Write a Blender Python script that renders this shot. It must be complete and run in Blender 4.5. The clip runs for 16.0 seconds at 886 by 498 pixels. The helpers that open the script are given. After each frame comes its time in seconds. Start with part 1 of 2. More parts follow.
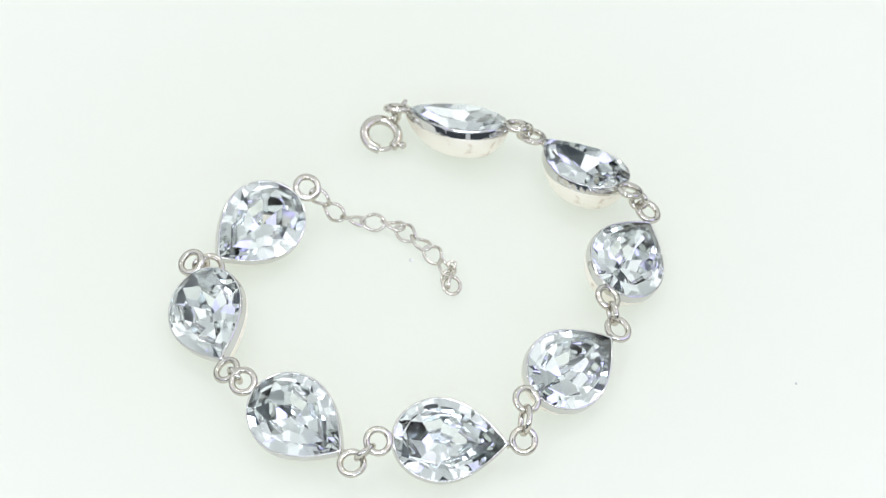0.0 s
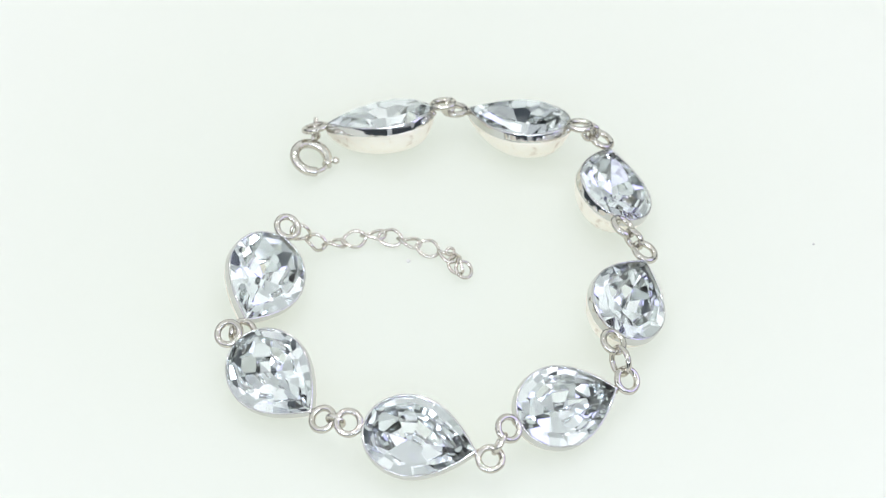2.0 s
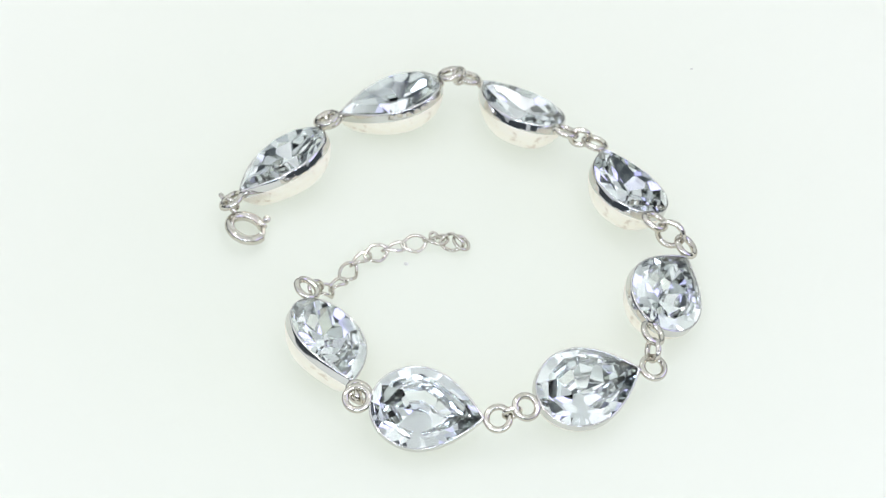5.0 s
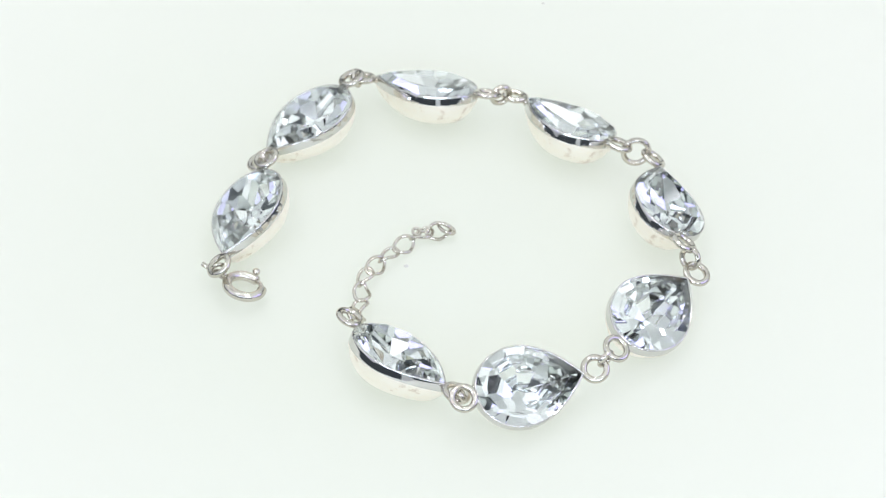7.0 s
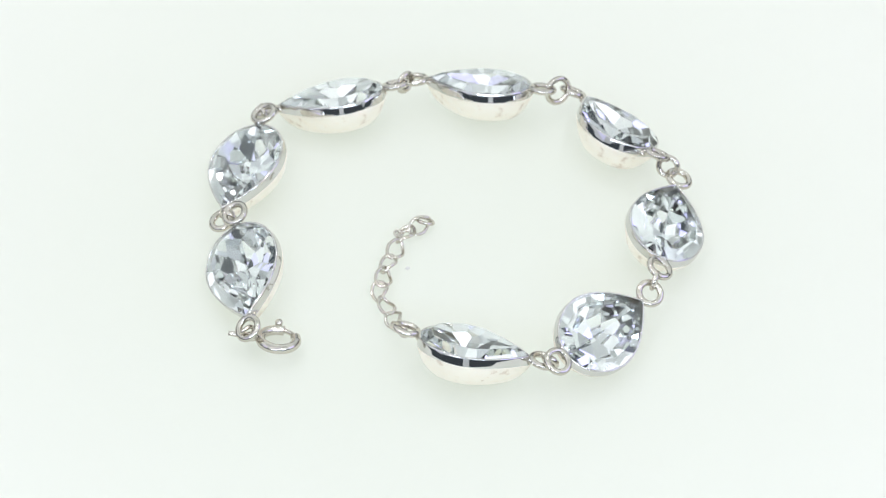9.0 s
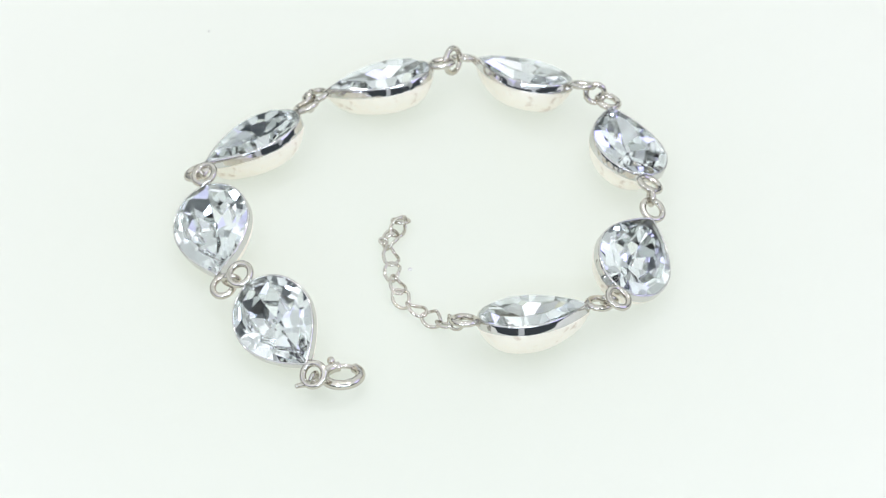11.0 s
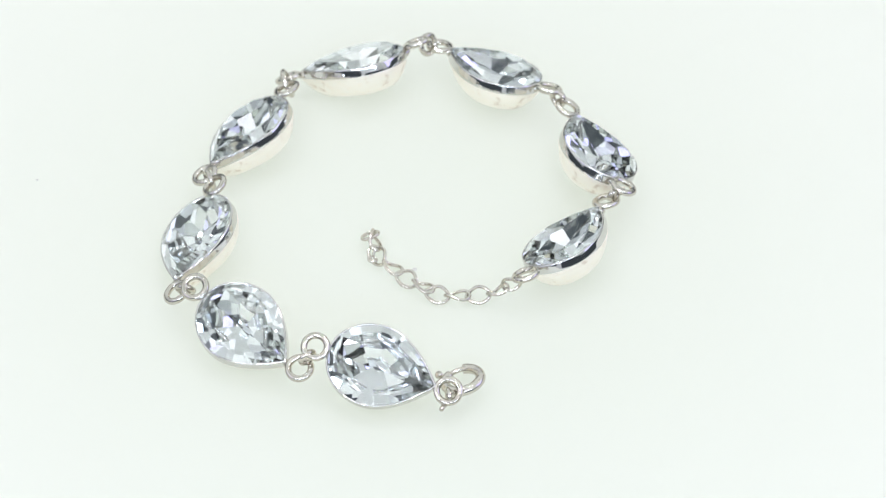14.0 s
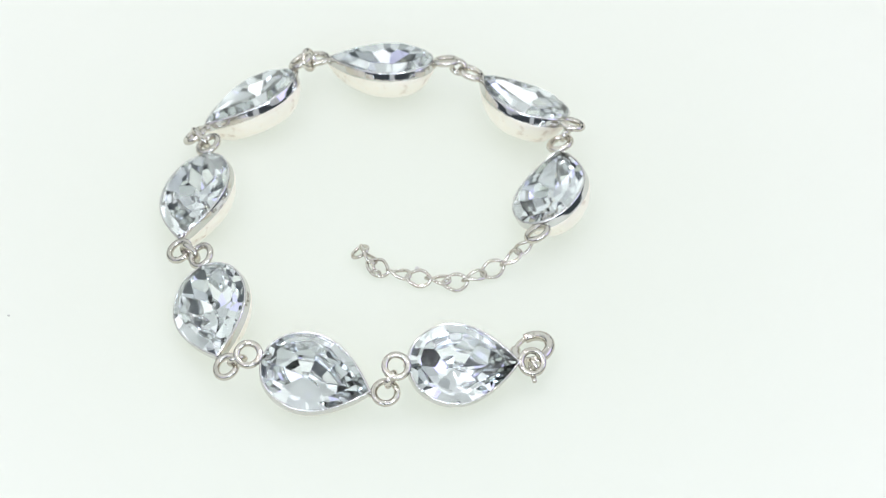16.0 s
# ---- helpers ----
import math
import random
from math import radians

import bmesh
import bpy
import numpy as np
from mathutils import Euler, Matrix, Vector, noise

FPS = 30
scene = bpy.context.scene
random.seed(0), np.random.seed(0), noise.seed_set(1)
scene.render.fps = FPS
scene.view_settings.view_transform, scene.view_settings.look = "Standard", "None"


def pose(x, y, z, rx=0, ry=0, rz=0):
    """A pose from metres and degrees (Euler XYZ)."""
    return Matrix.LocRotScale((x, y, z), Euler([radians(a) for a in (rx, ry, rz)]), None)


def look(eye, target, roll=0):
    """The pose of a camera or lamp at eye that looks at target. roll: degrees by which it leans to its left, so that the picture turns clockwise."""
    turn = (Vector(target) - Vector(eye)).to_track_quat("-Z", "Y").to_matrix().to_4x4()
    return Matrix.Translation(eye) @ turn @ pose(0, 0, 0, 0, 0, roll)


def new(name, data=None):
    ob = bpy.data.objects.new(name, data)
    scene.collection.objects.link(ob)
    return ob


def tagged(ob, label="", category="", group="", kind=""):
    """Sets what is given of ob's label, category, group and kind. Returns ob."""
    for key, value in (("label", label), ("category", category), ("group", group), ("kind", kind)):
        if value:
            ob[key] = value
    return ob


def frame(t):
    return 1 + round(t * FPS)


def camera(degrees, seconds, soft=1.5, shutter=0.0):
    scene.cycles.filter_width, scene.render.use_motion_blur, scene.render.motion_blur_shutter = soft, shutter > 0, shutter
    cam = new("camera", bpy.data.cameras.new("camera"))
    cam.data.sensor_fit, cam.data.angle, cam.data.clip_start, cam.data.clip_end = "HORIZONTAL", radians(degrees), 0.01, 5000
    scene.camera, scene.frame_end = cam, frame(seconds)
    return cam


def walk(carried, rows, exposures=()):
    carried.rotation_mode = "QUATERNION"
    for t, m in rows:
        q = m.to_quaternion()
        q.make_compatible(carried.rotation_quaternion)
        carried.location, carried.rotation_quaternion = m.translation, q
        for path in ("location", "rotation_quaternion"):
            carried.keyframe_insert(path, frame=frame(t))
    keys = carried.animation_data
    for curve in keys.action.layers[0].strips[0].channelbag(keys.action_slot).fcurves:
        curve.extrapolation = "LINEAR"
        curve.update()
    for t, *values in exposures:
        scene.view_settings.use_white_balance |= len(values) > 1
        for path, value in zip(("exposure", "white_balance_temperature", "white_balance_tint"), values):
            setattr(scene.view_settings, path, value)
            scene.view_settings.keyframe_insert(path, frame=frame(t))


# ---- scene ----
# camera: stands still before the turntable
EYE = Vector((0.0, -0.29102, 0.32137))
TILT, PAN, LEAN = radians(47.567), radians(0.7955), -0.505
cam = camera(15.374, 16.0, soft=1.2)
AHEAD = Vector((math.sin(PAN) * math.cos(TILT), math.cos(PAN) * math.cos(TILT), -math.sin(TILT)))
view = look(EYE, EYE + AHEAD, LEAN)
walk(cam, [(0.0, view), (16.0, view)])
cam.data.dof.use_dof, cam.data.dof.focus_distance, cam.data.dof.aperture_fstop = True, 0.415, 48
scene.cycles.glossy_bounces = 10
SPIN = 13.2633  # degrees a second, the turntable's motor

# ---- light ----
world = bpy.data.worlds.new("world")
world.use_nodes = True
world.node_tree.nodes["Background"].inputs[0].default_value = (0.70, 0.84, 1.0, 1)
world.node_tree.nodes["Background"].inputs[1].default_value = 0.085
scene.world = world


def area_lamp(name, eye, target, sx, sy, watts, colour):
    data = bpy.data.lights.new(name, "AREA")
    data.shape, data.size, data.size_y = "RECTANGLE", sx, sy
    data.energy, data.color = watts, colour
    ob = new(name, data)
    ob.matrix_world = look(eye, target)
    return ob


COOL = (0.95, 0.94, 1.0)
NEUTRAL = (0.97, 1.0, 0.985)


def glow(sx, sy, radiance):
    """Watts of a panel of that size and evenness of light."""
    return radiance * math.pi * sx * sy


# unseen fill panels added before the tent's cloth; small lamps and lilac panels give the sparkle
area_lamp("ceiling_fill_light", (0.0, 0.06, 0.595), (0, 0.06, 0), 0.74, 0.66, glow(0.74, 0.66, 0.17), NEUTRAL)
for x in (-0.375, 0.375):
    area_lamp("side_fill_light", (x, 0.06, 0.37), (0, 0.06, 0.35), 0.60, 0.42, glow(0.60, 0.42, 0.36), NEUTRAL)
area_lamp("back_fill_light", (0.0, 0.395, 0.36), (0, 0, 0.35), 0.72, 0.44, glow(0.72, 0.44, 0.30), (0.95, 1.0, 0.96))
# added fill: brightens the crystals nearest the camera and tints them lilac
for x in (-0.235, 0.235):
    area_lamp("front_fill_light", (x, -0.274, 0.38), (x, 0, 0.37), 0.26, 0.38, glow(0.26, 0.38, 0.74), (0.93, 0.90, 1.0))
area_lamp("front_fill_light", (0.0, -0.274, 0.50), (0, 0, 0.49), 0.16, 0.16, glow(0.16, 0.16, 0.74), (0.93, 0.90, 1.0))
area_lamp("strip_light", (0.0, -0.13, 0.58), (0, -0.13, 0), 0.50, 0.09, glow(0.50, 0.09, 0.62), (0.88, 0.86, 1.0))
# unseen strip, added to brighten and cool the turntable's near side
area_lamp("front_fill_strip", (0.0, -0.272, 0.165), (0, -0.03, 0), 0.40, 0.035, 0.72, (0.66, 0.77, 1.0))
# unseen panels, added for the lilac tint in the crystals
for x, y, z, watts in ((0.345, -0.04, 0.16, 0.18), (-0.345, -0.12, 0.20, 0.06)):
    area_lamp("lilac_panel_light", (x, y, z), (0, 0, 0.01), 0.24, 0.15, watts, (0.46, 0.40, 1.0))
for x, y, z in ((-0.14, -0.272, 0.47), (0.13, -0.272, 0.50), (0.20, -0.05, 0.56), (-0.18, 0.20, 0.56), (0.02, 0.10, 0.57), (-0.22, -0.08, 0.55), (0.24, 0.24, 0.56)):
    area_lamp("led_light", (x, y, z), (0, 0, 0), 0.026, 0.026, glow(0.026, 0.026, 150), COOL)


# ---- materials ----
def material(name):
    m = bpy.data.materials.new(name)
    m.use_nodes = True
    t = m.node_tree
    return m, t, t.nodes, t.links, t.nodes["Principled BSDF"]


def set_in(node, **values):
    for key, value in values.items():
        node.inputs[key.replace("_", " ")].default_value = value


def silver_material(name, rough, colour, scale, stain=None, dents=0.30):
    m, t, n, l, b = material(name)
    set_in(b, Metallic=1.0, Roughness=rough, Base_Color=(*colour, 1))
    co = n.new("ShaderNodeTexCoord")
    fine = n.new("ShaderNodeTexNoise")
    set_in(fine, Scale=scale, Detail=4.0)
    l.new(co.outputs["Object"], fine.inputs["Vector"])
    ramp = n.new("ShaderNodeMapRange")
    set_in(ramp, From_Min=0.3, From_Max=0.75, To_Min=rough * 0.6, To_Max=rough * 1.7)
    l.new(fine.outputs["Fac"], ramp.inputs["Value"])
    l.new(ramp.outputs["Result"], b.inputs["Roughness"])
    coarse = n.new("ShaderNodeTexNoise")
    set_in(coarse, Scale=scale * 0.25, Detail=2.0)
    l.new(co.outputs["Object"], coarse.inputs["Vector"])
    bump = n.new("ShaderNodeBump")
    set_in(bump, Strength=dents, Distance=0.0002)
    l.new(coarse.outputs["Fac"], bump.inputs["Height"])
    l.new(bump.outputs["Normal"], b.inputs["Normal"])
    if stain:
        blot = n.new("ShaderNodeTexNoise")
        set_in(blot, Scale=420.0, Detail=5.0, Roughness=0.65)
        l.new(co.outputs["Object"], blot.inputs["Vector"])
        pick = n.new("ShaderNodeMapRange")
        set_in(pick, From_Min=0.57, From_Max=0.76)
        l.new(blot.outputs["Fac"], pick.inputs["Value"])
        mix = n.new("ShaderNodeMix")
        mix.data_type = "RGBA"
        mix.inputs[6].default_value, mix.inputs[7].default_value = (*colour, 1), (*stain, 1)
        l.new(pick.outputs["Result"], mix.inputs[0])
        l.new(mix.outputs[2], b.inputs["Base Color"])
    return m


SILVER = silver_material("polished_silver", 0.05, (0.62, 0.59, 0.525), 2600, None, 0.9)
SILVER_WALL = silver_material("mirror_silver", 0.05, (0.68, 0.67, 0.65), 500, None, 0.06)
SILVER_CUP = silver_material("cast_silver", 0.48, (1.0, 0.955, 0.88), 900, (0.62, 0.50, 0.40), 0.55)


def crystal_material():
    m, t, n, l, b = material("clear_crystal")
    n.remove(b)
    g = n.new("ShaderNodeBsdfGlass")
    set_in(g, Color=(0.988, 0.995, 0.99, 1), Roughness=0.0, IOR=1.56)
    l.new(g.outputs[0], n["Material Output"].inputs["Surface"])
    return m


CRYSTAL = crystal_material()
FOIL, _, _, _, foil_node = material("mirror_foil")
set_in(foil_node, Metallic=1.0, Roughness=0.02, Base_Color=(0.908, 0.92, 0.915, 1))


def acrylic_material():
    """Opal acrylic with a glow put into its material, painted brighter towards its edge."""
    m, t, n, l, b = material("emissive_opal_acrylic")
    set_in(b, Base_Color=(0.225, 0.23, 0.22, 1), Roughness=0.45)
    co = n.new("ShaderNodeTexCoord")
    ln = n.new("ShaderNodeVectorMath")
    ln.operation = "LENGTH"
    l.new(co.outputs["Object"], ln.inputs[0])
    # emission painted by radius: greenish middle, whiter edge
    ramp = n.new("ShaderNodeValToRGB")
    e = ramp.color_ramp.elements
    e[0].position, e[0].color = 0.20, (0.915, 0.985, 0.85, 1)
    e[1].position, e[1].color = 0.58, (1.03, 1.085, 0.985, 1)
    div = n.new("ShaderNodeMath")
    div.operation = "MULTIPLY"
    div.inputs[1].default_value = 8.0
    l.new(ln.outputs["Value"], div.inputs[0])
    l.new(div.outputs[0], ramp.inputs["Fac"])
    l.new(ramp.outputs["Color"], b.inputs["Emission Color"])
    # added glow, which also washes out contact shadows
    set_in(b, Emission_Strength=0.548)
    grain = n.new("ShaderNodeTexNoise")
    set_in(grain, Scale=1500.0, Detail=3.0)
    l.new(co.outputs["Object"], grain.inputs["Vector"])
    bump = n.new("ShaderNodeBump")
    set_in(bump, Strength=0.05, Distance=0.0001)
    l.new(grain.outputs["Fac"], bump.inputs["Height"])
    l.new(bump.outputs["Normal"], b.inputs["Normal"])
    return m


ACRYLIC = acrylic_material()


def cloth_material(name, colour, rough=0.9):
    m, t, n, l, b = material(name)
    co = n.new("ShaderNodeTexCoord")
    weave = n.new("ShaderNodeTexNoise")
    set_in(weave, Scale=60.0, Detail=6.0)
    l.new(co.outputs["Object"], weave.inputs["Vector"])
    mix = n.new("ShaderNodeMix")
    mix.data_type = "RGBA"
    mix.inputs[6].default_value = (*[c * 0.92 for c in colour], 1)
    mix.inputs[7].default_value = (*colour, 1)
    l.new(weave.outputs["Fac"], mix.inputs[0])
    l.new(mix.outputs[2], b.inputs["Base Color"])
    set_in(b, Roughness=rough)
    return m


WHITE_CLOTH = cloth_material("white_tent_cloth", (0.70, 0.72, 0.71))
GREY_TOP = cloth_material("grey_table_paint", (0.22, 0.23, 0.25))
DUST = cloth_material("grey_dust", (0.60, 0.60, 0.57))


# ---- mesh helpers ----
def finish(name, bm, mats, parent=None, label="", smooth=True, m=None):
    me = bpy.data.meshes.new(name)
    bm.to_mesh(me)
    bm.free()
    for mat in mats if isinstance(mats, (list, tuple)) else [mats]:
        me.materials.append(mat)
    for p in me.polygons:
        p.use_smooth = smooth
    ob = new(name, me)
    ob.parent = parent
    if m is not None:
        ob.matrix_basis = m
    return tagged(ob, label)


def part(name, bm, mat, parent, label="", smooth=True, m=None):
    return finish(name, bm, mat, parent, label, smooth, m)


def tube(points, radius, closed=True, sides=12, radii=None):
    """A round wire along points."""
    bm = bmesh.new()
    pts = [Vector(p) for p in points]
    count = len(pts)
    rings = []
    for i, p in enumerate(pts):
        a = pts[(i - 1) % count] if closed or i else p
        b = pts[(i + 1) % count] if closed or i < count - 1 else p
        d = (b - a).normalized()
        side = d.cross(Vector((0.13, 0.21, 0.97))).normalized()
        up = side.cross(d)
        r = radii[i] if radii else radius
        rings.append([bm.verts.new(p + (side * math.cos(k * math.tau / sides) + up * math.sin(k * math.tau / sides)) * r) for k in range(sides)])
    for i in range(count if closed else count - 1):
        a, b = rings[i], rings[(i + 1) % count]
        for k in range(sides):
            bm.faces.new((a[k], a[(k + 1) % sides], b[(k + 1) % sides], b[k]))
    if not closed:
        bm.faces.new(rings[0][::-1])
        bm.faces.new(rings[-1])
    bmesh.ops.recalc_face_normals(bm, faces=bm.faces)
    return bm


def ring(radius, wire, steps=40, squash=1.0, wave=0.0):
    return tube([(radius * math.cos(a), radius * squash * math.sin(a), wave * math.sin(2 * a)) for a in (i * math.tau / steps for i in range(steps))], wire)


# ---- the surroundings: an unseen white tent added to shape reflections, open to a dim room at its front ----
def panel(name, x0, x1, y0, y1, z0, z1, mat):
    bm = bmesh.new()
    bmesh.ops.create_cube(bm, size=1.0)
    bmesh.ops.transform(bm, verts=bm.verts, matrix=Matrix.Translation(((x0 + x1) / 2, (y0 + y1) / 2, (z0 + z1) / 2)) @ Matrix.Diagonal((x1 - x0, y1 - y0, z1 - z0, 1)))
    return finish(name, bm, mat, smooth=False)


def surroundings():
    w, f, b, low, h = 0.38, -0.28, 0.40, 0.12, 0.60
    for name, box, mat, label in (
        ("floor", (-0.24, 0.24, -0.24, 0.24, -0.040, -0.030), WHITE_CLOTH, "white paper floor under the turntable"),
        ("ground", (-0.9, 0.9, -0.9, 0.9, -0.050, -0.042), GREY_TOP, "grey table top under the light tent"),
        ("ceiling", (-w - 0.004, w + 0.004, f, b + 0.004, h, h + 0.004), WHITE_CLOTH, "unseen plain white cloth top added over the table"),
        ("wall_north", (-w, w, b, b + 0.004, 0.085, h), WHITE_CLOTH, "unseen plain white back panel hung over the table for reflections"),
        ("wall_west", (-w - 0.004, -w, f, b, 0.085, h), WHITE_CLOTH, "unseen plain white side panel hung over the table for reflections"),
        ("wall_east", (w, w + 0.004, f, b, 0.085, h), WHITE_CLOTH, "unseen plain white side panel hung over the table for reflections"),
        # unseen front panels, added; their opening mirrors as dark patches in the crystals
        ("front_reflector_west", (-w, -0.088, f, f + 0.004, low, h), WHITE_CLOTH, "unseen plain white front panel beside the camera's opening, added for reflections"),
        ("front_reflector_east", (0.088, w, f, f + 0.004, low, h), WHITE_CLOTH, "unseen plain white front panel beside the camera's opening, added for reflections"),
        ("front_reflector_top", (-0.088, 0.088, f, f + 0.004, 0.415, h), WHITE_CLOTH, "unseen plain white front panel over the camera's opening, added for reflections"),
        # unseen card, added for the bright notch mirrored in the cup walls
        ("front_card", (-0.028, 0.028, f, f + 0.004, -0.04, low - 0.002), WHITE_CLOTH, "narrow unseen white card added below the camera's opening for a bright reflection"),
        ("front_reflector_low", (-0.088, 0.088, f, f + 0.004, low, 0.225), WHITE_CLOTH, "unseen plain white front panel under the camera's opening, added for reflections"),
    ):
        tagged(panel(name, *box, mat), label, kind="structure")


surroundings()


# ---- turntable ----
def make_turntable():
    bm = bmesh.new()
    r, n = 0.16, 128
    profile = [(r - 0.004, -0.030), (r, -0.026), (r, -0.0015), (r - 0.0004, -0.0004), (r - 0.0015, 0.0)]
    rows = [[bm.verts.new((q * math.cos(i * math.tau / n), q * math.sin(i * math.tau / n), z)) for i in range(n)] for q, z in profile]
    for a, b in zip(rows, rows[1:]):
        for i in range(n):
            bm.faces.new((a[i], a[(i + 1) % n], b[(i + 1) % n], b[i]))
    bm.faces.new(rows[-1])
    bm.faces.new(rows[0][::-1])
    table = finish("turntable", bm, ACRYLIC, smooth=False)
    tagged(table, "white opal acrylic turntable disc with added glow", "turntable")
    for x, y, s, flat in ((0.04866, -0.02173, 0.00018, 0.5), (-0.00016, 0.00084, 0.0003, 0.2)):
        bm = bmesh.new()
        bmesh.ops.create_icosphere(bm, subdivisions=2, radius=s)
        for v in bm.verts:
            v.co *= 1 + 0.5 * noise.noise(v.co * 4000)
            v.co.z *= flat
        part("dust_speck", bm, DUST, table, "tiny grey speck of dust", True, pose(x, y, s * flat * 0.6))
    return table


turntable = make_turntable()

# ---- bracelet ----
LONG, WIDE = 0.0148, 0.01085   # outside of a setting's rim
TAIL = 0.42                    # share of the length behind the widest place


def pear(n, length=LONG, wide=WIDE, shift=0.0, power=1.9):
    """n points round a pear outline, the tip at +x."""
    b = TAIL * length
    a = length - b
    half = []
    for i in range(400):
        u = -1 + 2 * i / 399
        half.append((u * b, wide / 2 * math.sqrt(max(0, 1 - u * u))) if u < 0 else (u * a, wide / 2 * (1 - u ** power)))
    loop = half + [(x, -y) for x, y in half[-2:0:-1]]
    run = [0.0]
    for p, q in zip(loop, loop[1:] + loop[:1]):
        run.append(run[-1] + math.dist(p, q))
    out = []
    for k in range(n):
        # from the tip, so that one point always lies on it
        s = (run[399] + (k + shift) * run[-1] / n) % run[-1]
        i = max(j for j in range(len(loop)) if run[j] <= s)
        p, q = loop[i], loop[(i + 1) % len(loop)]
        w = (s - run[i]) / max(run[i + 1] - run[i], 1e-12)
        out.append((p[0] + (q[0] - p[0]) * w, p[1] + (q[1] - p[1]) * w))
    return out


def make_cup():
    """The closed silver cup: a thin rim, an upright wall, a drawn-in foot."""
    bm = bmesh.new()
    n = 72
    mm = 0.001
    # inset from the outline, height
    profile = [(0.40, -0.5), (0.38, -0.05), (0.30, 0.14), (0.20, 0.17), (0.10, 0.11), (0.07, 0.0), (0.05, -0.25), (0.01, -0.75), (0.0, -1.1), (0.06, -1.4),
               (0.35, -2.1), (0.9, -3.1), (1.6, -3.9), (2.2, -4.35), (2.7, -4.5)]
    rows = []
    for inset, z in profile:
        k = inset * mm * 2
        rows.append([bm.verts.new((x, y, z * mm)) for x, y in pear(n, LONG - k * 1.25, WIDE - k)])
    for a, b in zip(rows, rows[1:]):
        for i in range(n):
            bm.faces.new((a[i], b[i], b[(i + 1) % n], a[(i + 1) % n]))
    bm.faces.new(rows[-1])
    bmesh.ops.recalc_face_normals(bm, faces=bm.faces)
    for f in bm.faces:
        f.material_index = 0 if f.calc_center_median().z > -1.2 * mm else 1
    return bm


def girdle_points(n, shift, length, wide, power=1.9):
    """n places round the girdle with their outward directions, in millimetres; place 0 is the tip."""
    b = TAIL * length
    u = np.linspace(-1, 1, 1601)
    x = np.where(u < 0, u * b, u * (length - b))
    y = np.where(u < 0, wide / 2 * np.sqrt(np.maximum(0, 1 - u * u)), wide / 2 * (1 - np.abs(u) ** power))
    x, y = np.r_[x, x[-2:0:-1]], np.r_[y, -y[-2:0:-1]]
    dx, dy = np.roll(x, -1) - np.roll(x, 1), np.roll(y, -1) - np.roll(y, 1)
    run = np.r_[0, np.cumsum(np.hypot(np.roll(x, -1) - x, np.roll(y, -1) - y))]
    i = np.searchsorted(run, (run[1600] + (np.arange(n) + shift) * run[-1] / n) % run[-1], side="right") - 1
    nx, ny = dy[i], -dx[i]
    size = np.hypot(nx, ny) * np.where(nx * (x[i] - 1) + ny * y[i] < 0, -1, 1)
    return [(x[k], y[k], p, q) for k, p, q in zip(i, nx / size, ny / size)]


def make_crystal():
    """A pear cut, ground facet by facet: girdle, two crown tiers, table, two pavilion tiers meeting in a keel; the pavilion is foiled."""
    length, wide = 14.05, 10.20
    half = wide / 2
    crown, star, table = 31.4, 19.5, 0.91
    star_at, break_at = 0.64, 0.58
    lower, main = 42.8, 34.8
    tiers = [(32, 0.5, 1.0, 0.0, 90, 1), (10, 0.5, 1.0, 0.12, crown, 1),
             (10, 0.5, star_at, 0.12 + (1 - star_at) * half * 0.96 * math.tan(radians(crown)), star, 1),
             (14, 0.5, 1.0, -0.12, lower, -1),
             (8, 0.5, break_at, -0.12 - (1 - break_at) * half * 0.98 * math.tan(radians(lower)), main, -1)]
    bm = bmesh.new()
    bmesh.ops.create_cube(bm, size=30.0)
    cuts = [((0, 0, table), (0, 0, 1)), ((0, 0, -4.3), (0, 0, -1))]
    for n, shift, scale, z, steep, up in tiers:
        for x, y, p, q in girdle_points(n, shift, length, wide):
            cuts.append(((x * scale, y * scale, z), (p * math.sin(radians(steep)), q * math.sin(radians(steep)), up * math.cos(radians(steep)))))
    for place, way in cuts:
        got = bmesh.ops.bisect_plane(bm, geom=bm.verts[:] + bm.edges[:] + bm.faces[:], dist=1e-5, plane_co=place, plane_no=way, clear_outer=True)
        edges = [e for e in got["geom_cut"] if isinstance(e, bmesh.types.BMEdge)]
        if len(edges) > 2:
            bmesh.ops.contextual_create(bm, geom=edges)
    bmesh.ops.remove_doubles(bm, verts=bm.verts, dist=0.002)
    bmesh.ops.recalc_face_normals(bm, faces=bm.faces)
    for f in bm.faces:
        f.material_index = 0 if f.normal.z > 0.05 else 1
    bmesh.ops.scale(bm, vec=(0.001, 0.001, 0.001), verts=bm.verts)
    return bm


# place in millimetres, lean outwards, pitch, heading; from the clasp's end to the chain's end
SETTINGS = [
    (7.45, 21.24, 5.54, 27.3, 8.1, 155.4),
    (23.74, 11.98, 5.51, 18.4, 8.0, 130.4),
    (28.06, -4.94, 5.34, 26.5, 6.5, 65.9),
    (19.46, -23.38, 5.47, 26.9, 5.6, 45.1),
    (3.26, -34.35, 5.41, 29.5, 8.7, 1.2),
    (-15.40, -29.76, 5.41, 21.8, 4.5, -42.0),
    (-26.58, -12.19, 5.76, 27.7, 4.8, -75.3),
    (-19.31, 3.19, 5.58, -28.1, 3.0, -134.3),
]
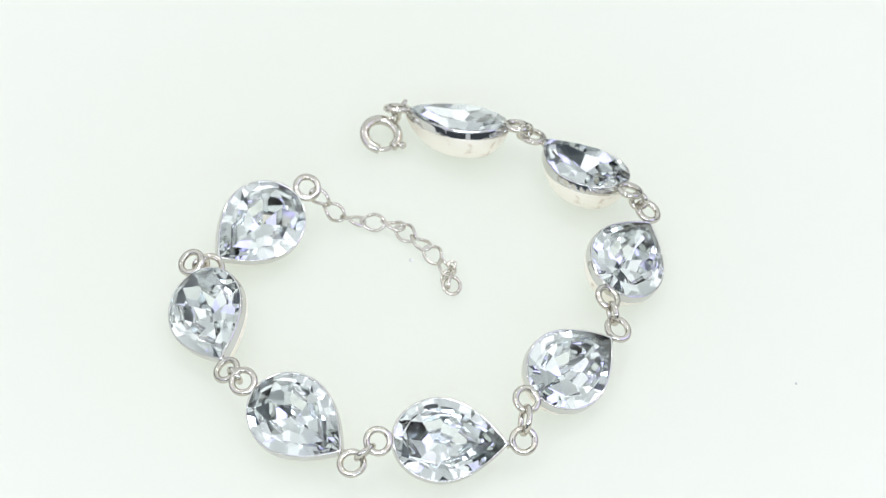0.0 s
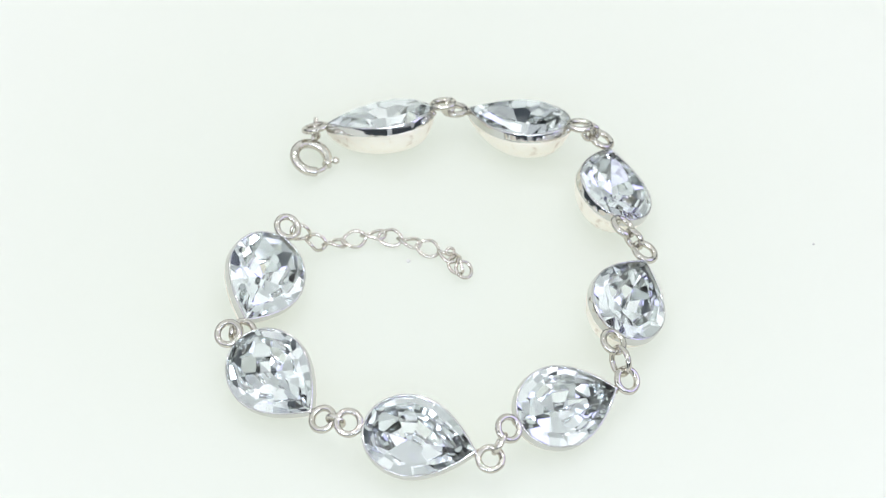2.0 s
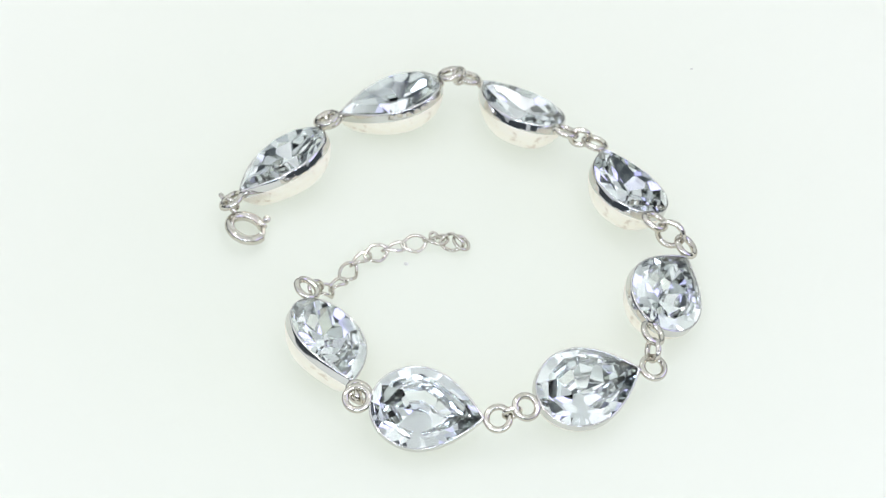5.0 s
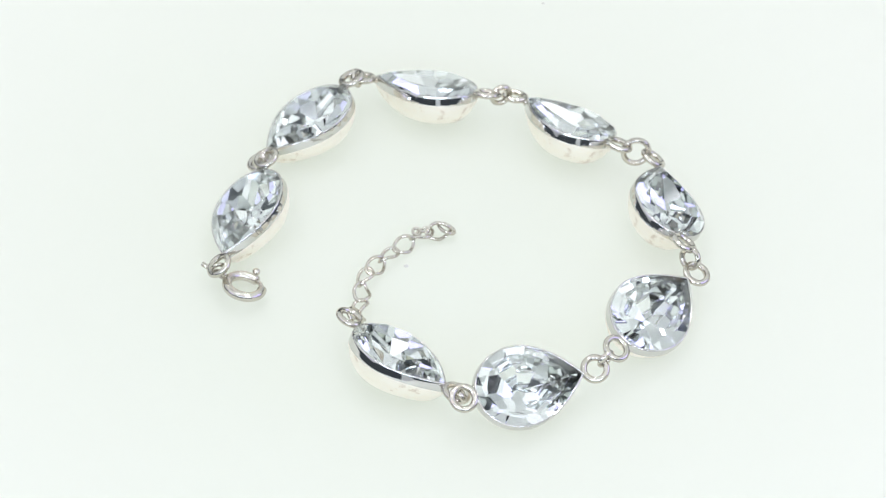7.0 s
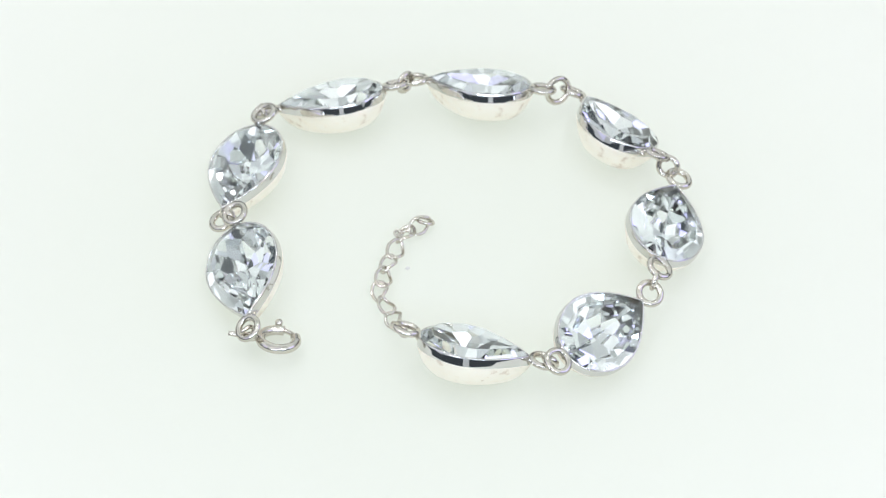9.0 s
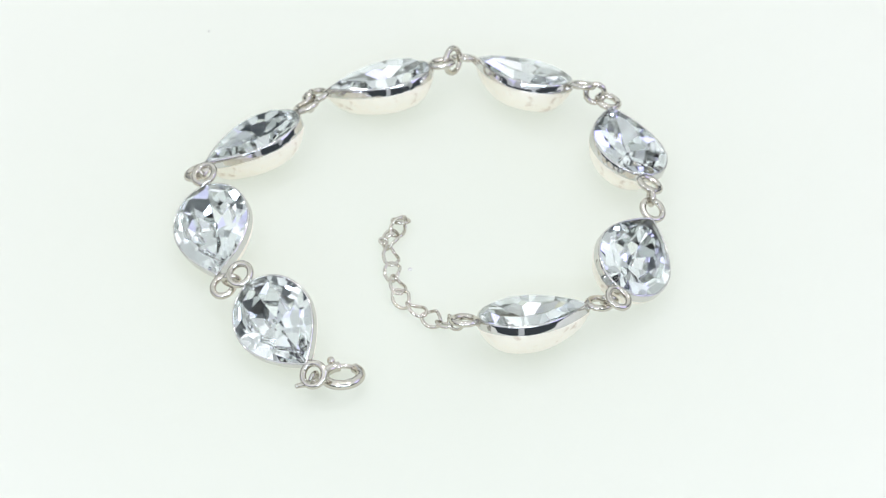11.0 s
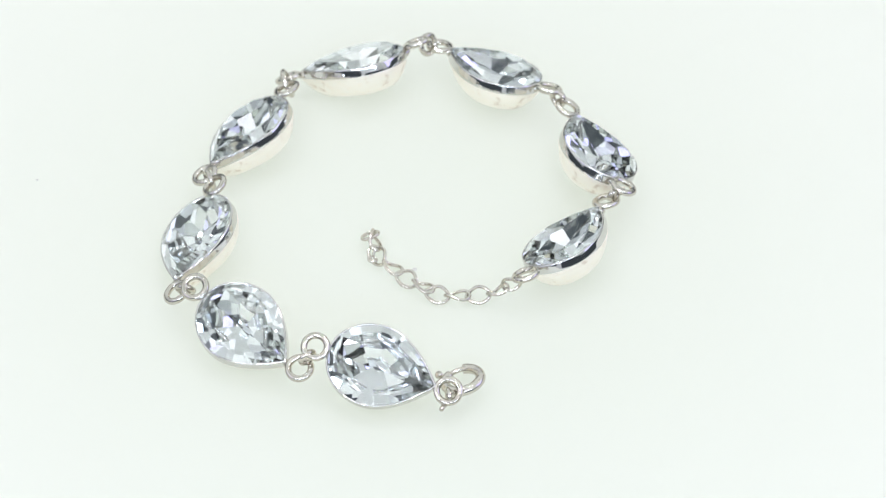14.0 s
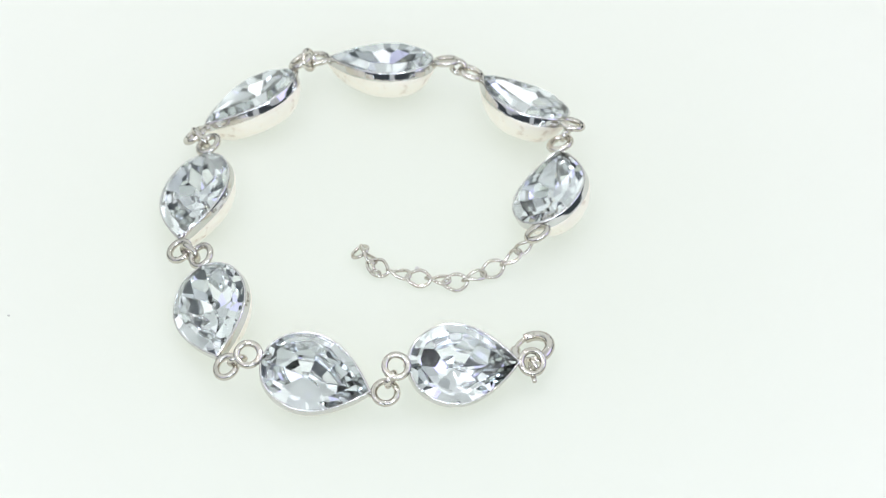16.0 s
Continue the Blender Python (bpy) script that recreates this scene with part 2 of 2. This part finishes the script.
# the loops' centres on each setting, in millimetres along, across and above it: tip, tail
LOOPS = [
    ((10.0, 0.0, -0.3), (-7.7, -0.2, 0.4)),
    ((10.2, 0.6, -0.3), (-7.8, -0.2, 0.2)),
    ((10.2, 0.9, -0.3), (-7.7, -0.2, 0.0)),
    ((10.2, 0.4, -0.4), (-7.7, 0.0, 0.0)),
    ((10.4, 0.6, -0.4), (-7.9, -0.7, 0.3)),
    ((10.3, -0.3, -0.5), (-7.9, -0.3, 0.0)),
    ((10.1, 0.3, -0.3), (-7.7, 0.0, 0.0)),
    ((10.0, 0.3, -0.3), (-7.9, 0.2, 0.0)),
]
# the extension chain's links, from the last crystal to the free end: place in millimetres and roll
LINKS = [(-12.0, 8.4, 4.2, 80), (-10.2, 7.7, 2.2, 20), (-7.7, 7.2, 1.1, -30), (-5.0, 6.8, 0.95, 25), (-2.4, 6.3, 0.95, -28), (-0.7, 4.7, 1.1, 30),
         (1.2, 3.0, 0.95, -25), (2.9, 0.8, 0.95, 28), (4.6, -1.6, 0.95, -25), (4.7, -3.9, 1.35, 55)]


def lug(a, b, r0, r1):
    """A short solder neck from a to b."""
    steps = 6
    return tube([Vector(a).lerp(Vector(b), i / steps) for i in range(steps + 1)], r0, False, 10, [r0 + (r1 - r0) * i / steps for i in range(steps + 1)])


def chain_link_mesh():
    """An oval link, pinched to blunt corners and twisted as in a curb chain."""
    pts = []
    for i in range(44):
        a = i * math.tau / 44
        c, s = math.cos(a), math.sin(a)
        r = 1 / (abs(c) ** 1.6 + abs(s) ** 1.6) ** (1 / 1.6)
        pts.append((0.00162 * r * c, 0.00112 * r * s, 0.00030 * math.sin(2 * a)))
    return tube(pts, 0.00023, True, 10)


def make_clasp(parent):
    """A spring ring: a hollow ring with a gap, the bolt across it, a thumb knob, and a small fixed eye."""
    r, w = 0.00232, 0.00066
    m = pose(-0.0038, 0.0221, 0.0020, 14, 12, 0)
    a0, a1 = radians(-46), radians(264)
    steps = 60
    pts = [(r * math.cos(a0 + (a1 - a0) * i / steps), r * math.sin(a0 + (a1 - a0) * i / steps), 0) for i in range(steps + 1)]
    body = part("spring_ring_clasp", tube(pts, w, False, 16), SILVER, parent, "round silver spring ring clasp", True, m)
    gap = [(r * math.cos(a), r * math.sin(a), 0) for a in (radians(-100 + i * 6) for i in range(10))]
    part("bolt", tube(gap, 0.00032, False, 10), SILVER, body)
    knob = bmesh.new()
    bmesh.ops.create_uvsphere(knob, u_segments=20, v_segments=12, radius=0.00052)
    d = Vector((math.cos(radians(-28)), math.sin(radians(-28)), 0.16))
    k = part("thumb_knob", knob, SILVER, body, "", True, Matrix.Translation(d * 0.0033))
    part("knob_stem", lug(d * r, d * 0.0031, 0.00022, 0.00018), SILVER, body)
    e = Vector((math.cos(radians(58)), math.sin(radians(58)), 0))
    part("eye", ring(0.0008, 0.00026, 24), SILVER, body, "", True, Matrix.Translation(e * 0.0036) @ pose(0, 0, 0, 60, 0, 58))
    return m @ (e * 0.0040)


def make_bracelet():
    bracelet = new("bracelet")
    tagged(bracelet, "silver bracelet of eight clear pear crystals lying on a white turntable", "bracelet")
    loop_r, loop_w = 0.00148, 0.00044
    tip_edge, tail_edge = Vector((LONG * (1 - TAIL) - 0.0003, 0, -0.0006)), Vector((-LONG * TAIL + 0.0002, 0, -0.0006))
    meshes = None
    tips, tails = [], []
    for (x, y, z, lean, pitch, turn), (tip, tail) in zip(SETTINGS, LOOPS):
        m = pose(x / 1000, y / 1000, z / 1000, lean, pitch, turn)
        if meshes is None:
            setting = part("crystal_setting", make_cup(), [SILVER_WALL, SILVER_CUP], bracelet, "closed silver cup setting with a thin polished rim", True, m)
            crystal = part("crystal", make_crystal(), [CRYSTAL, FOIL], setting, "clear faceted pear-cut crystal", False)
            meshes = setting.data, crystal.data
        else:
            setting, crystal = new("crystal_setting", meshes[0]), new("crystal", meshes[1])
            setting.parent, setting.matrix_basis, crystal.parent = bracelet, m, setting
            tagged(setting, "closed silver cup setting with a thin polished rim")
            tagged(crystal, "clear faceted pear-cut crystal")
        for name, place, edge, ends in (("tip_loop", tip, tip_edge, tips), ("tail_loop", tail, tail_edge, tails)):
            c = Vector(place) / 1000
            part(name, ring(loop_r, loop_w), SILVER, setting, "", True, Matrix.Translation(c) @ pose(0, 0, 0, random.uniform(-8, 8), random.uniform(-8, 8), 0))
            part("solder_neck", lug(edge, c + (edge - c).normalized() * loop_r, 0.00062, 0.00034), SILVER, setting)
            ends.append(m @ c)

    def link(name, a, b, extra, wire, roll):
        """A round ring through the two loops whose centres are a and b."""
        d = b - a
        m = Matrix.Translation((a + b) / 2) @ d.to_track_quat("X", "Z").to_matrix().to_4x4() @ pose(0, 0, 0, roll, 0, 0)
        return part(name, ring(max(0.0009, d.length / 2 - extra), wire, 36), SILVER, bracelet, "", True, m)

    for i, (a, b) in enumerate(zip(tails, tips[1:])):
        link("jump_ring", a, b, 0.0009, 0.00039, (78, 64, 84, 70, 60, 80, 74)[i])
    eye = make_clasp(bracelet)
    link("jump_ring", tips[0], eye, 0.0006, 0.00030, 80)
    part("wire_end", lug(Vector((-0.0012, 0.0260, 0.0026)), Vector((-0.0004, 0.0275, 0.0031)), 0.00042, 0.00030), SILVER, bracelet, "stub of bent silver wire")
    mesh = None
    places = [tails[-1]] + [Vector(p[:3]) / 1000 for p in LINKS]
    for i, (x, y, z, roll) in enumerate(LINKS):
        a, b = places[i], places[min(i + 2, len(places) - 1)]
        m = Matrix.Translation(places[i + 1]) @ (b - a).to_track_quat("X", "Z").to_matrix().to_4x4() @ pose(0, 0, 0, roll, 0, 0)
        if mesh is None:
            ob = part("chain_link", chain_link_mesh(), SILVER, bracelet, "", True, m)
            mesh = ob.data
        else:
            ob = new("chain_link", mesh)
            ob.parent, ob.matrix_basis = bracelet, m
    end = Vector((0.0052, -0.0050, 0.0012))
    part("end_ring", ring(0.00115, 0.00024, 30), SILVER, bracelet, "", True, Matrix.Translation(end) @ pose(0, 0, 0, 28, 18, 0))
    loop = Vector((0.0053, -0.0010, 0.0008))
    part("end_loop", ring(0.00052, 0.00020, 24), SILVER, bracelet, "", True, Matrix.Translation(loop) @ pose(0, 0, 0, 12, -10, 0))
    part("end_stem", lug(loop + Vector((-0.0001, -0.0005, 0.0001)), Vector((0.0048, -0.0027, 0.0013)), 0.00020, 0.00026), SILVER, bracelet)
    return bracelet


bracelet = make_bracelet()


# ---- motion ----
def motions():
    rows = [(i * 0.5, pose(0, 0, 0, 0, 0, SPIN * i * 0.5)) for i in range(33)]
    walk(turntable, rows)
    walk(bracelet, [(t, m @ Matrix.Translation((-0.00012, 0.00013, 0))) for t, m in rows])


motions()
